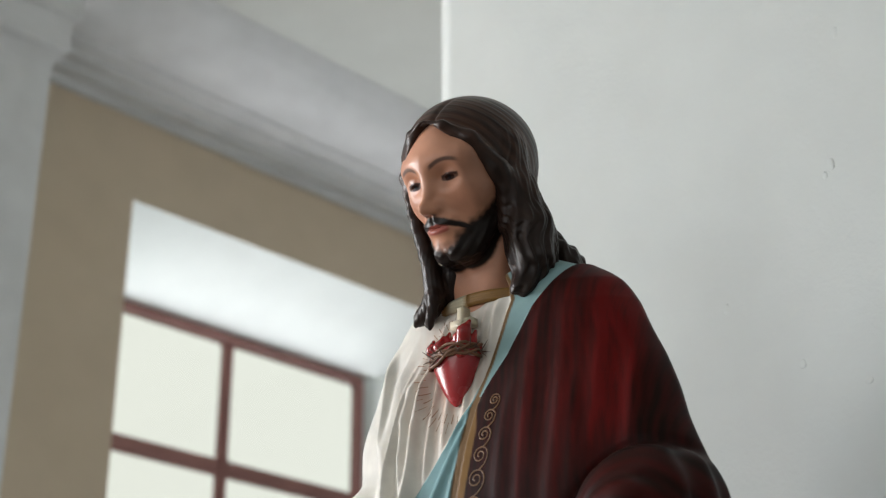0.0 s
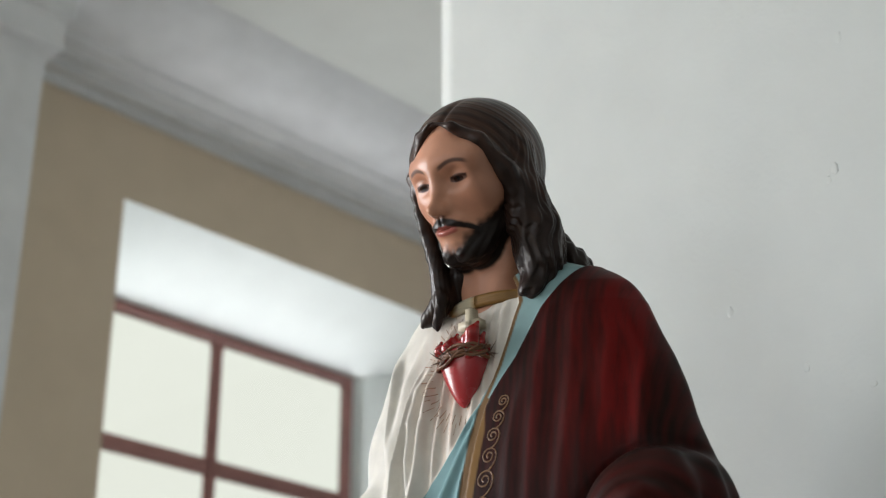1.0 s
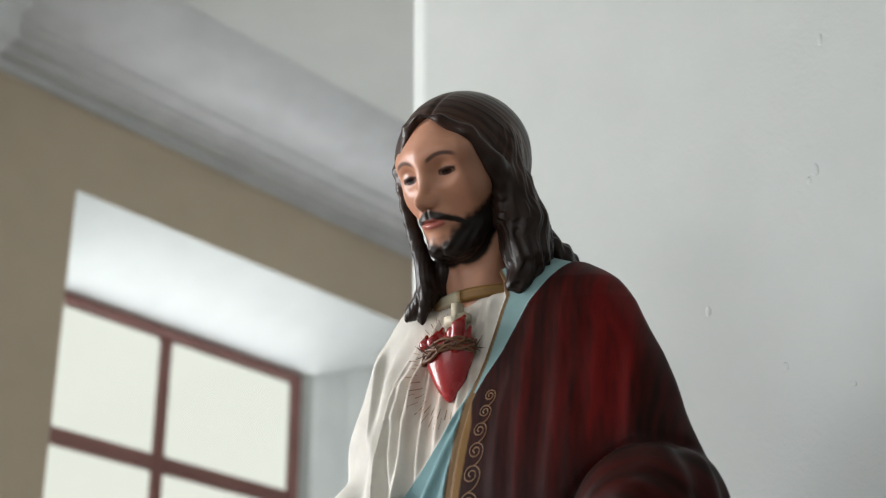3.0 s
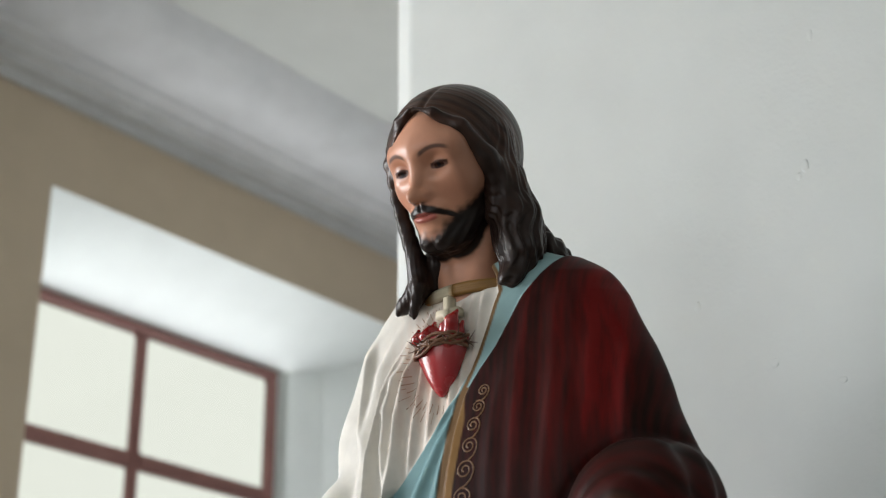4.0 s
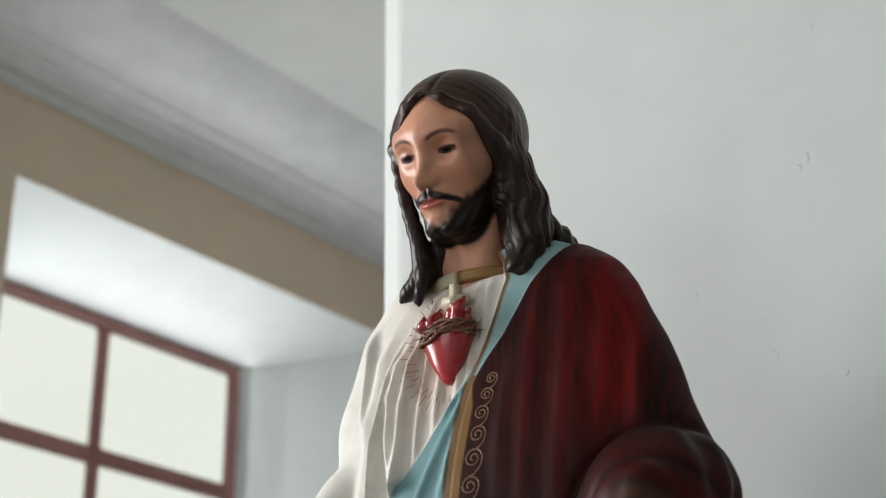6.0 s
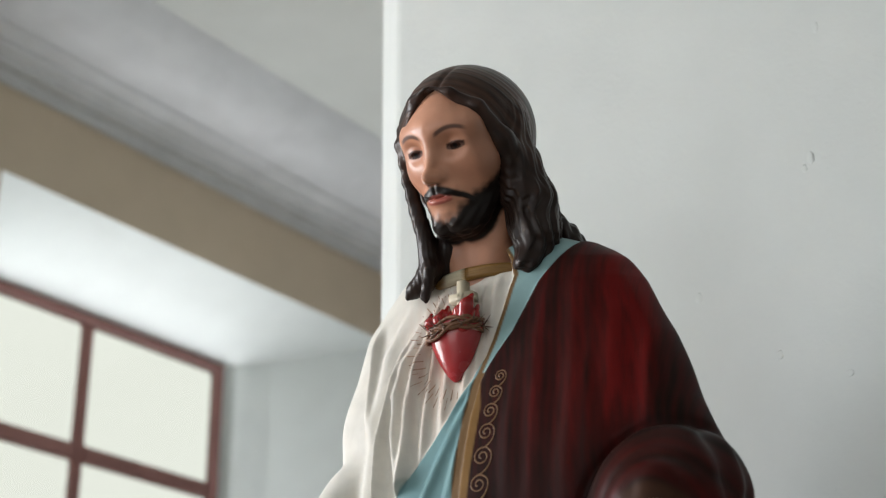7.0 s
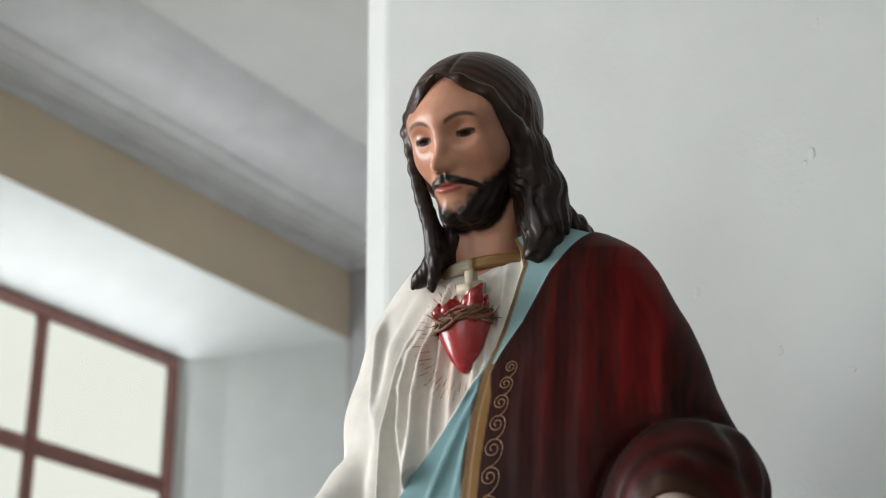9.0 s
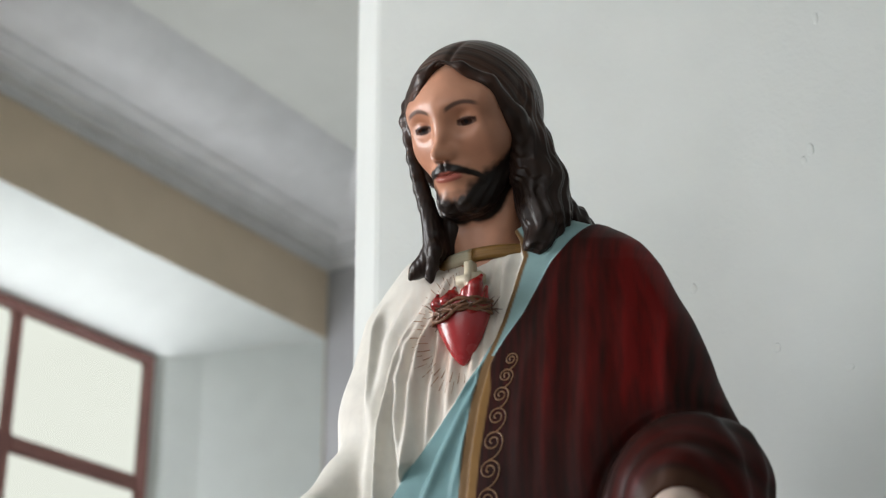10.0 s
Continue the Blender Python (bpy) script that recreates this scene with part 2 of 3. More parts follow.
def surface(field, lo, hi, h, block=6):
    """Surface nets of field = 0 inside a box: vertices and quads."""
    lo, hi = np.array(lo, float), np.array(hi, float)
    n = (np.ceil((hi - lo) / (h * block)).astype(int)) * block + 1
    m = (n - 1) // block
    ax = [lo[i] + (np.arange(m[i]) + 0.5) * h * block for i in range(3)]
    coarse = field(np.stack(np.meshgrid(*ax, indexing="ij"), -1).reshape(-1, 3)).reshape(m)
    near = np.abs(coarse) < h * block * 1.25 + 0.004
    F = np.ones(n, np.float32)
    F[:-1, :-1, :-1] = np.sign(coarse).repeat(block, 0).repeat(block, 1).repeat(block, 2)
    F[-1], F[:, -1], F[:, :, -1] = 1, 1, 1
    mask = np.zeros(n, bool)
    for i, j, k in np.argwhere(near):
        mask[i * block:(i + 1) * block + 1, j * block:(j + 1) * block + 1, k * block:(k + 1) * block + 1] = True
    idx = np.argwhere(mask)
    vals = np.empty(len(idx), np.float32)
    for s in range(0, len(idx), 400000):
        vals[s:s + 400000] = field(lo + idx[s:s + 400000] * h)
    F[mask] = vals
    S = F < 0
    corners = [(a, b, c) for a in (0, 1) for b in (0, 1) for c in (0, 1)]
    cut = lambda A, a, b, c: A[a:n[0] - 1 + a, b:n[1] - 1 + b, c:n[2] - 1 + c]
    count = sum(cut(S, *c).astype(np.int8) for c in corners)
    act = np.argwhere((count > 0) & (count < 8))
    cid = np.full(n - 1, -1, np.int32)
    cid[tuple(act.T)] = np.arange(len(act))
    cv = {c: F[act[:, 0] + c[0], act[:, 1] + c[1], act[:, 2] + c[2]] for c in corners}
    acc, cnt = np.zeros((len(act), 3)), np.zeros(len(act))
    for c in corners:
        for axis in range(3):
            if c[axis] == 0:
                e = list(c)
                e[axis] = 1
                a, b = cv[c], cv[tuple(e)]
                x = (a < 0) != (b < 0)
                t = a[x] / (a[x] - b[x])
                q = np.tile(np.array(c, float), (x.sum(), 1))
                q[:, axis] = t
                acc[x] += q
                cnt[x] += 1
    verts = lo + (act + acc / cnt[:, None]) * h
    quads = []
    for axis in range(3):
        u, v = (axis + 1) % 3, (axis + 2) % 3
        s0 = [slice(None)] * 3
        s1 = [slice(None)] * 3
        s0[axis], s1[axis] = slice(0, -1), slice(1, None)
        for w in (u, v):
            s0[w] = s1[w] = slice(1, -1)
        A, B = S[tuple(s0)], S[tuple(s1)]
        e = np.argwhere(A != B)
        flip = A[tuple(e.T)]
        e[:, u] += 1
        e[:, v] += 1
        ids = []
        for du, dv in ((1, 1), (0, 1), (0, 0), (1, 0)):
            g = e.copy()
            g[:, u] -= du
            g[:, v] -= dv
            ids.append(cid[tuple(g.T)])
        q = np.stack(ids, 1)
        q[~flip] = q[~flip][:, ::-1]
        quads.append(q)
    return verts, np.concatenate(quads)


def ripple(p, f, seed):
    """Cheap smooth noise in -1..1 from a few turned waves."""
    r = np.random.RandomState(seed)
    out = np.zeros(len(p))
    for _ in range(5):
        d = r.normal(size=3)
        out += np.sin(p @ d * f + r.uniform(0, 6.28))
    return out / 3


# head frame: bowed forward, leaning and turned a little
BOW, LEAN, YAW = radians(28), radians(3), radians(8)
EY = np.array((0, math.cos(BOW), -math.sin(BOW)))
EZ0 = np.array((0, math.sin(BOW), math.cos(BOW)))
EX = np.array((1.0, 0, 0)) * math.cos(LEAN) - EZ0 * math.sin(LEAN)
EZ = EZ0 * math.cos(LEAN) + np.array((1.0, 0, 0)) * math.sin(LEAN)
HEAD = np.array((0.0055, 0.0965, 2.455)) + 0.0105 * EX + 0.0038 * EY
EX, EY = EX * math.cos(YAW) + EY * math.sin(YAW), EY * math.cos(YAW) - EX * math.sin(YAW)
TURN = np.stack([EX, EY, EZ], 1)


def to_head(p):
    return (p - HEAD) @ TURN


def from_head(q):
    return HEAD + np.asarray(q) @ TURN.T


def beard_shape(m):
    d = ellipsoid(m, (0.012, 0.067, -0.101), (0.021, 0.030, 0.019))
    return smin(d, capsule(m, (0.025, 0.056, -0.093), (0.054, 0.010, -0.052), 0.0145, 0.012), 0.02)


def beard_zone(q):
    s = np.abs(q[:, 0])
    line = -0.092 + 1.35 * np.maximum(0, s - 0.018) + 0.003 * ripple(q, 170, 12)
    m = q.copy()
    m[:, 0] = s
    jaw = np.maximum(step(0.013, -0.009, q[:, 2] - line) * np.where(q[:, 2] < -0.088, step(0.013, 0.007, beard_shape(m)), step(0.024, 0.010, beard_shape(m))), step(0.004, 0.001, beard_shape(m)))
    lip = np.abs(q[:, 2] + 0.0545 + 0.42 * np.maximum(s - 0.006, 0) + 22 * np.maximum(s - 0.02, 0) ** 2)
    tash = step(0.0084 - 0.06 * s, 0.0040 - 0.04 * s, lip) * step(0.048, 0.040, s) * step(0.04, 0.05, q[:, 1])
    return np.maximum(jaw, tash)


def face_field(p):
    q = to_head(p)
    m = q.copy()
    m[:, 0] = np.abs(q[:, 0])
    d = ellipsoid(q, (-0.005, -0.010, 0.014), (0.072, 0.094, 0.081))
    d = smin(d, ellipsoid(m, (0, 0.034, -0.026), (0.0565, 0.060, 0.090)), 0.03)
    d = smin(d, ellipsoid(m, (0, 0.060, -0.087), (0.031, 0.036, 0.028)), 0.03)
    d = smin(d, ellipsoid(m, (0.041, 0.052, -0.024), (0.021, 0.024, 0.024)), 0.03)
    d = smin(d, capsule(m, (0.0, 0.0795, 0.021), (0.048, 0.066, 0.022), 0.010, 0.009), 0.032)
    d = smax(d, -ellipsoid(m, (0.032, 0.101, 0.000), (0.020, 0.0200, 0.0145)), 0.014)
    # eyeball, heavy upper lid, lower lid
    eye = np.array((0.033, 0.0700, -0.002))
    ball = ellipsoid(m, eye, (0.0135, 0.0125, 0.0130))
    lid = np.maximum(ellipsoid(m, eye, (0.0152, 0.0146, 0.0146)), -(m[:, 2] - 0.0005 + 0.10 * np.abs(m[:, 0] - 0.032) + 2.0 * (m[:, 0] - 0.033) ** 2 * 10))
    low = np.maximum(ellipsoid(m, eye, (0.0146, 0.0130, 0.0132)), m[:, 2] + 0.0088 - 16 * (m[:, 0] - 0.033) ** 2)
    d = smin(d, ball, 0.002)
    d = smin(d, smin(lid, low, 0.001), 0.005)
    # nose
    d = smin(d, capsule(m, (0, 0.0770, 0.018), (0, 0.1100, -0.034), 0.0040, 0.0056), 0.015)
    d = smin(d, ellipsoid(m, (0, 0.1110, -0.0365), (0.0070, 0.0100, 0.0074)), 0.008)
    d = smin(d, ellipsoid(m, (0.0098, 0.0965, -0.0395), (0.0056, 0.0100, 0.0062)), 0.013)
    # lips with the groove between
    d = smin(d, ellipsoid(m, (0, 0.088, -0.061), (0.026, 0.012, 0.014)), 0.012)
    d = smin(d, ellipsoid(m, (0.006, 0.0945, -0.0605), (0.016, 0.008, 0.0042)), 0.004)
    d = smin(d, ellipsoid(m, (0, 0.0935, -0.0692), (0.017, 0.009, 0.0050)), 0.004)
    d = smax(d, -ellipsoid(m, (0, 0.107, -0.0645), (0.026, 0.012, 0.0012)), 0.003)
    # moustache and beard
    d = smin(d, capsule(m, (0.004, 0.0985, -0.0525), (0.021, 0.090, -0.0590), 0.0038, 0.0038), 0.006)
    d = smin(d, capsule(m, (0.021, 0.090, -0.0590), (0.034, 0.074, -0.0770), 0.0038, 0.0030), 0.006)
    beard = beard_shape(m)
    wav = 0.0005 * np.sin(q[:, 0] * 330 + 3 * np.sin(q[:, 2] * 160 + q[:, 1] * 70)) + 0.0006 * np.sin(q[:, 1] * 420 + q[:, 2] * 300)
    d = smin(d, beard + wav, 0.009)
    # neck
    d = smin(d, capsule(p, (0.0, 0.045, 2.40), (0.0, 0.020, 2.20), 0.054, 0.062), 0.02)
    cord = capsule(p, (0.052, 0.07, 2.36), (0.018, 0.072, 2.262), 0.010, 0.008)
    cord2 = capsule(p, (-0.040, 0.09, 2.36), (-0.014, 0.072, 2.262), 0.010, 0.008)
    return smin(d, smin(cord, cord2, 0.01), 0.016)


def hair_field(p):
    q = to_head(p)
    s = np.abs(q[:, 0])
    cap = ellipsoid(q, (-0.0115, -0.0155, 0.015), (0.0835, 0.106, 0.0905))
    flow = q[:, 1] + 0.45 * (0.09 - q[:, 2]) + 0.010 * np.sin(q[:, 2] * 24 + 1)
    groove = (0.00022 * np.sin(flow * 430 + 1.3 * np.sin(flow * 90)) + 0.00022 * np.sin(flow * 1050 + 2 * np.sin(flow * 160))) * (1 + 0.6 * ripple(q, 40, 21))
    part_line = 0.003 * np.exp(-(((q[:, 0] - 0.006) / 0.004) ** 2)) * step(-0.02, 0.05, q[:, 1])
    cap = cap + groove * step(0.0, 0.02, s) + part_line
    # swept strands beside the forehead
    for sg in (1, -1):
        m = q * np.array((sg, 1, 1))
        roll_ = chain(m, [(0.004, 0.072, 0.078, 0.002), (0.030, 0.066, 0.066, 0.0050), (0.056, 0.050, 0.039, 0.0095), (0.070, 0.030, -0.01, 0.015), (0.074, 0.012, -0.06, 0.017)], 0.01)
        cap = smin(cap, roll_ + groove * 0.8, 0.010)
    ex = np.where(q[:, 2] > -0.022, 1.6, 2.3)
    oval = ((np.abs((q[:, 0] - 0.0015) / 0.0545) ** ex + np.abs((q[:, 2] + 0.022) / 0.0945) ** ex) ** (1 / ex) - 1) * 0.06
    cap = smax(cap, -np.maximum(oval, 0.015 - q[:, 1]), 0.006)
    cap = np.maximum(cap, -(q[:, 2] + 0.075) - 0.3 * np.maximum(-q[:, 1], 0))
    X, Y, Z = p[:, 0], p[:, 1], p[:, 2]
    # locks falling on the shoulders
    locks = chain(p, [(0.070, 0.095, 2.47, 0.024), (0.076, 0.085, 2.40, 0.030), (0.088, 0.072, 2.35, 0.032), (0.092, 0.069, 2.305, 0.028), (0.087, 0.081, 2.268, 0.019)], 0.02)
    locks = smin(locks, chain(p, [(0.040, 0.04, 2.47, 0.030), (0.050, 0.03, 2.40, 0.022), (0.069, 0.018, 2.35, 0.026), (0.100, 0.008, 2.320, 0.021), (0.122, 0.010, 2.303, 0.009)], 0.02), 0.012)
    locks = smin(locks, chain(p, [(0.0, 0.02, 2.46, 0.050), (0.0, 0.01, 2.38, 0.045), (0.0, -0.01, 2.26, 0.045)], 0.02), 0.02)
    left = chain(p, [(-0.062, 0.120, 2.500, 0.008), (-0.0680, 0.138, 2.478, 0.006), (-0.0690, 0.143, 2.453, 0.006), (-0.0665, 0.137, 2.428, 0.006), (-0.0650, 0.130, 2.403, 0.0065), (-0.0620, 0.124, 2.382, 0.007),
                     (-0.0610, 0.115, 2.3635, 0.0085), (-0.0560, 0.112, 2.342, 0.009), (-0.0515, 0.108, 2.321, 0.010), (-0.0490, 0.105, 2.301, 0.0115), (-0.0505, 0.100, 2.2825, 0.013), (-0.062, 0.097, 2.269, 0.012), (-0.078, 0.096, 2.2608, 0.009), (-0.0885, 0.097, 2.252, 0.003)], 0.012)
    left = smin(left, chain(p, [(-0.050, 0.108, 2.300, 0.008), (-0.0440, 0.111, 2.277, 0.008), (-0.0490, 0.110, 2.2535, 0.0065), (-0.0515, 0.112, 2.240, 0.0045), (-0.0490, 0.113, 2.232, 0.0022)], 0.008), 0.003)
    left = smin(left, chain(p, [(-0.040, 0.05, 2.45, 0.036), (-0.040, 0.050, 2.37, 0.026), (-0.034, 0.078, 2.315, 0.017), (-0.044, 0.075, 2.285, 0.016)], 0.02), 0.008)
    w = Z + 0.012 * np.sin(X * 60)
    low = step(2.40, 2.30, Z)
    strand = (0.0009 + 0.0008 * low) * np.sin((Y * 0.8 - np.abs(X) * 0.6) * 400 + (0.5 + 1.5 * low) * np.sin(w * 75) + 1.2 * np.sin(w * 31)) + 0.0007 * np.sin((Y + np.abs(X) * 0.3) * 1000 + 3.0 * np.sin(w * 75))
    locks = locks + strand + 0.0013 * low * np.sin(w * 110 + Y * 90)
    left = left + 0.0003 * np.sin((Y * 0.6 - X) * 900 + 5 * np.sin(Z * 40)) * step(2.45, 2.30, Z)
    return smin(smin(cap, left, 0.010), locks, 0.012)


def lerp_table(z, table):
    zs = np.array([r[0] for r in table])
    return [np.interp(z, zs, np.array([r[i] for r in table])) for i in range(1, len(table[0]))]


# height, half width, half depth of the draped body
TORSO = [(0.80, 0.26, 0.20), (1.30, 0.25, 0.17), (1.70, 0.27, 0.14), (1.86, 0.272, 0.128), (1.95, 0.265, 0.120), (2.05, 0.245, 0.110), (2.12, 0.226, 0.103),
         (2.18, 0.210, 0.097), (2.23, 0.194, 0.091), (2.265, 0.174, 0.084), (2.295, 0.146, 0.075), (2.32, 0.094, 0.066), (2.345, 0.066, 0.058), (2.40, 0.050, 0.050)]
# edges on the chest, as height and x
EDGE_RED = [(1.70, 0.010), (1.991, 0.045), (2.048, 0.052), (2.091, 0.042), (2.118, 0.038), (2.14, 0.051), (2.168, 0.072), (2.235, 0.106), (2.274, 0.132), (2.30, 0.147), (2.36, 0.17)]
EDGE_TRIM = [(1.70, -0.020), (1.99, 0.000), (2.06, 0.009), (2.105, 0.019), (2.127, 0.029), (2.162, 0.043), (2.206, 0.056), (2.25, 0.067), (2.275, 0.060), (2.30, 0.045), (2.36, 0.03)]
EDGE_BLUE = [(1.70, -0.40), (1.94, -0.115), (1.98, -0.082), (2.017, -0.051), (2.064, -0.016), (2.105, 0.011), (2.135, 0.029), (2.15, 0.045), (2.36, 0.5)]
# folds, each as points x z down the cloth, then width and height
RIDGES = [([(-0.149, 2.240), (-0.155, 2.196), (-0.153, 2.153), (-0.147, 2.080)], 0.0055, 0.012), ([(-0.062, 2.225), (-0.094, 2.175), (-0.106, 2.140), (-0.114, 2.091), (-0.120, 2.054), (-0.119, 1.998), (-0.117, 1.90)], 0.0045, 0.016),
          ([(-0.060, 2.215), (-0.088, 2.160), (-0.098, 2.114), (-0.098, 2.060), (-0.083, 1.996), (-0.074, 1.90)], 0.0055, 0.014), ([(-0.046, 2.195), (-0.072, 2.151), (-0.079, 2.104), (-0.076, 2.010), (-0.070, 1.90)], 0.0055, 0.014),
          ([(-0.036, 2.255), (-0.050, 2.202), (-0.066, 2.165), (-0.070, 2.12)], 0.0045, 0.009), ([(-0.022, 2.250), (-0.044, 2.170), (-0.050, 2.103), (-0.052, 2.03)], 0.004, 0.007), ([(-0.090, 2.245), (-0.125, 2.18), (-0.135, 2.08), (-0.142, 1.93)], 0.009, 0.008),
          ([(-0.008, 2.250), (-0.020, 2.180), (-0.026, 2.070)], 0.004, 0.006), ([(0.012, 2.250), (0.004, 2.10)], 0.004, 0.006), ([(0.030, 2.260), (0.020, 2.130)], 0.004, 0.006), ([(0.045, 2.260), (0.036, 2.160)], 0.004, 0.006)]
FOLDS = [([(0.205, 2.235), (0.238, 2.150), (0.243, 2.084), (0.243, 2.03)], 0.012, 0.004), ([(0.188, 2.260), (0.197, 2.193), (0.200, 2.129), (0.196, 2.030)], 0.013, 0.0030), ([(0.148, 2.275), (0.151, 2.220), (0.155, 2.148), (0.155, 2.045), (0.146, 1.90)], 0.013, 0.0035),
         ([(0.125, 2.260), (0.108, 2.156), (0.107, 2.065), (0.108, 1.90)], 0.010, 0.0022), ([(0.172, 2.260), (0.176, 2.150), (0.174, 1.95)], 0.009, 0.0016), ([(0.100, 2.180), (0.078, 2.08), (0.074, 1.90)], 0.009, 0.0015)]
SASH = [([(0.034, 2.125), (0.020, 2.110), (-0.014, 2.074), (-0.045, 2.042), (-0.080, 2.011), (-0.12, 1.97)], 0.0050, 0.0055), ([(0.024, 2.110), (0.016, 2.085), (-0.004, 2.048), (-0.027, 2.000), (-0.05, 1.95)], 0.0050, 0.0050), ([(0.022, 2.080), (0.018, 2.057), (0.004, 2.016), (-0.010, 1.96)], 0.005, 0.004)]


def ridge_sum(X, Z, rows):
    out = np.zeros(len(X))
    for pts, w, hgt in rows:
        x, z = np.array(pts[::-1]).T
        t = (z[-1] - Z) / (z[-1] - z[0])
        d = (X - np.interp(Z, z, x)) / w
        prof = np.where(d < 0, np.exp(-d * d), np.exp(-d * d * 0.30))
        out += hgt * prof * step(-0.06, 0.25, t) * step(1.25, 0.85, t)
    return out


def zones(p):
    X, Y, Z = p[:, 0], p[:, 1], p[:, 2]
    red = lerp_table(Z, EDGE_RED)[0]
    trim = lerp_table(Z, EDGE_TRIM)[0]
    blue = lerp_table(Z, EDGE_BLUE)[0]
    front = step(-0.03, 0.0, Y + 0.0 * X)
    mantle = np.where(Y > -0.02, X - trim, X + 0.16)
    return X - red, mantle, X - blue, front


def body_field(p):
    X, Y, Z = p[:, 0], p[:, 1], p[:, 2]
    a, b = lerp_table(Z, TORSO)
    a = np.where(X < 0, a - 0.024 * step(2.16, 2.00, Z), a)
    yc = 0.010 * step(2.2, 2.0, Z)
    r = (np.abs(X / a) ** 2.4 + np.abs((Y - yc) / b) ** 2.4 + 1e-9) ** (1 / 2.4)
    d = (r - 1) * (0.55 * b + 0.45 * np.minimum(a, 0.12))
    # arm drapery: right arm hangs and turns forward, left forearm comes forward
    d = smin(d, chain(p, [(-0.162, 0.010, 2.212, 0.031), (-0.170, 0.028, 2.10, 0.041), (-0.168, 0.035, 1.99, 0.044)], 0.03), 0.03)
    d = smin(d, chain(p, [(-0.172, 0.045, 2.025, 0.033), (-0.186, 0.075, 2.000, 0.033), (-0.205, 0.125, 1.948, 0.033)], 0.03), 0.02)
    d = smin(d, chain(p, [(0.160, 0.00, 2.225, 0.040), (0.202, 0.010, 2.10, 0.046), (0.232, 0.020, 2.00, 0.056)], 0.03), 0.03)
    arm = chain(p, [(0.242, 0.020, 1.955, 0.065), (0.255, 0.070, 1.930, 0.070), (0.258, 0.105, 1.910, 0.066)], 0.03)
    ring = np.sqrt((X - 0.252) ** 2 + (Z - 1.92) ** 2)
    arm = arm + 0.0025 * np.sin(Y * 150 + ring * 60 + 0.8 * np.sin(X * 50))
    mouth = capsule(p, (0.270, 0.135, 1.876), (0.275, 0.24, 1.862), 0.042, 0.050)
    d = smin(d, arm, 0.012)
    fold = np.sqrt(((X - 0.268) / np.where(X < 0.268, 0.80, 1.02)) ** 2 + (Z - 1.882) ** 2)
    d = d + (0.005 * np.exp(-(((fold - 0.136) / 0.009) ** 2)) - 0.002 * np.exp(-(((fold - 0.122) / 0.009) ** 2)) + 0.0025 * np.exp(-(((fold - 0.080) / 0.008) ** 2))) * step(0.02, 0.06, Y) * step(0.12, 0.17, X)
    d = smax(d, -mouth, 0.008)
    # neck opening
    neck = np.maximum((np.sqrt((X / np.where(X > 0, 0.113, 0.088)) ** 2 + ((Y - 0.020) / 0.072) ** 2) - 1) * 0.07, 2.262 + 0.14 * np.maximum(0.06 - Y, 0) - Z)
    d = smax(d, -neck, 0.006)
    red, mantle, blue, front = zones(p)
    fr = step(-0.01, 0.03, Y)
    # cloth folds
    tun = step(0.004, -0.004, mantle) * fr
    d = d - ridge_sum(X, Z, RIDGES) * tun * np.maximum(step(0.002, -0.004, blue), step(2.14, 2.16, Z))
    fall = step(0.004, 0.02, red)
    d = d - ridge_sum(X, Z, FOLDS) * fall * fr * step(1.9, 1.98, Z)
    # mantle and sash lie over the tunic
    thick = 0.007 * step(-0.003, 0.003, mantle) + 0.004 * step(-0.002, 0.002, mantle - 0.013) * step(2.14, 2.10, Z) + 0.004 * step(-0.003, 0.003, red) * step(2.10, 2.14, Z)
    sash = step(-0.003, 0.003, blue) * step(2.16, 2.14, Z) * step(0.002, -0.002, mantle)
    sfold = ridge_sum(X, Z, SASH)
    d = d - thick * fr - sash * fr * (0.0045 + sfold)
    return d - 0.0006 * ripple(p, 60, 3)


def heart_field(p):
    X, Y, Z = p[:, 0] + 0.007, p[:, 1] - 0.110, p[:, 2] + 0.002
    t = np.clip((2.190 - Z) / 0.074, 0, 1)
    rad = 0.0390 * np.clip(1 - t ** 1.3, 0, 1) ** 0.72 + 0.0005
    r = np.sqrt(X ** 2 + (Y / 0.62) ** 2)
    d = np.maximum(np.maximum((r - rad) * 0.6, Z - 2.195), 2.1165 - Z)
    return d


def flame_field(p):
    p = p + np.array((0.006, -0.006, 0.003))
    out = None
    for i, (x, lean, top, r) in enumerate(((-0.026, -0.010, 2.212, 0.011), (-0.010, -0.004, 2.222, 0.011), (0.010, 0.006, 2.224, 0.012), (0.026, 0.010, 2.226, 0.012), (0.034, 0.004, 2.214, 0.009), (0.002, 0.0, 2.214, 0.012), (-0.018, 0.002, 2.214, 0.010))):
        y = 0.108 + 0.007 * math.cos(i * 2.1)
        c = chain(p, [(x * 0.7, y, 2.183, r * 0.9), ((x + lean * 0.5) * 0.85, y + 0.006, top - 0.016, r * 0.7), ((x + lean) * 0.85 + 0.002, y + 0.002, top - 0.002, 0.0025)], 0.006)
        out = c if out is None else smin(out, c, 0.0015)
    return out


def on_surface(x, z, lift=0.0, field=body_field):
    """Front of the draped body at x, z."""
    x, z = np.atleast_1d(np.asarray(x, float)), np.atleast_1d(np.asarray(z, float))
    y = np.linspace(0.26, 0.0, 261)
    g = np.stack([np.repeat(x, 261), np.tile(y, len(x)), np.repeat(z, 261)], 1)
    inside = field(g).reshape(len(x), 261) < 0
    first = inside.argmax(1)
    return np.stack([x, y[first] + lift, z], 1)


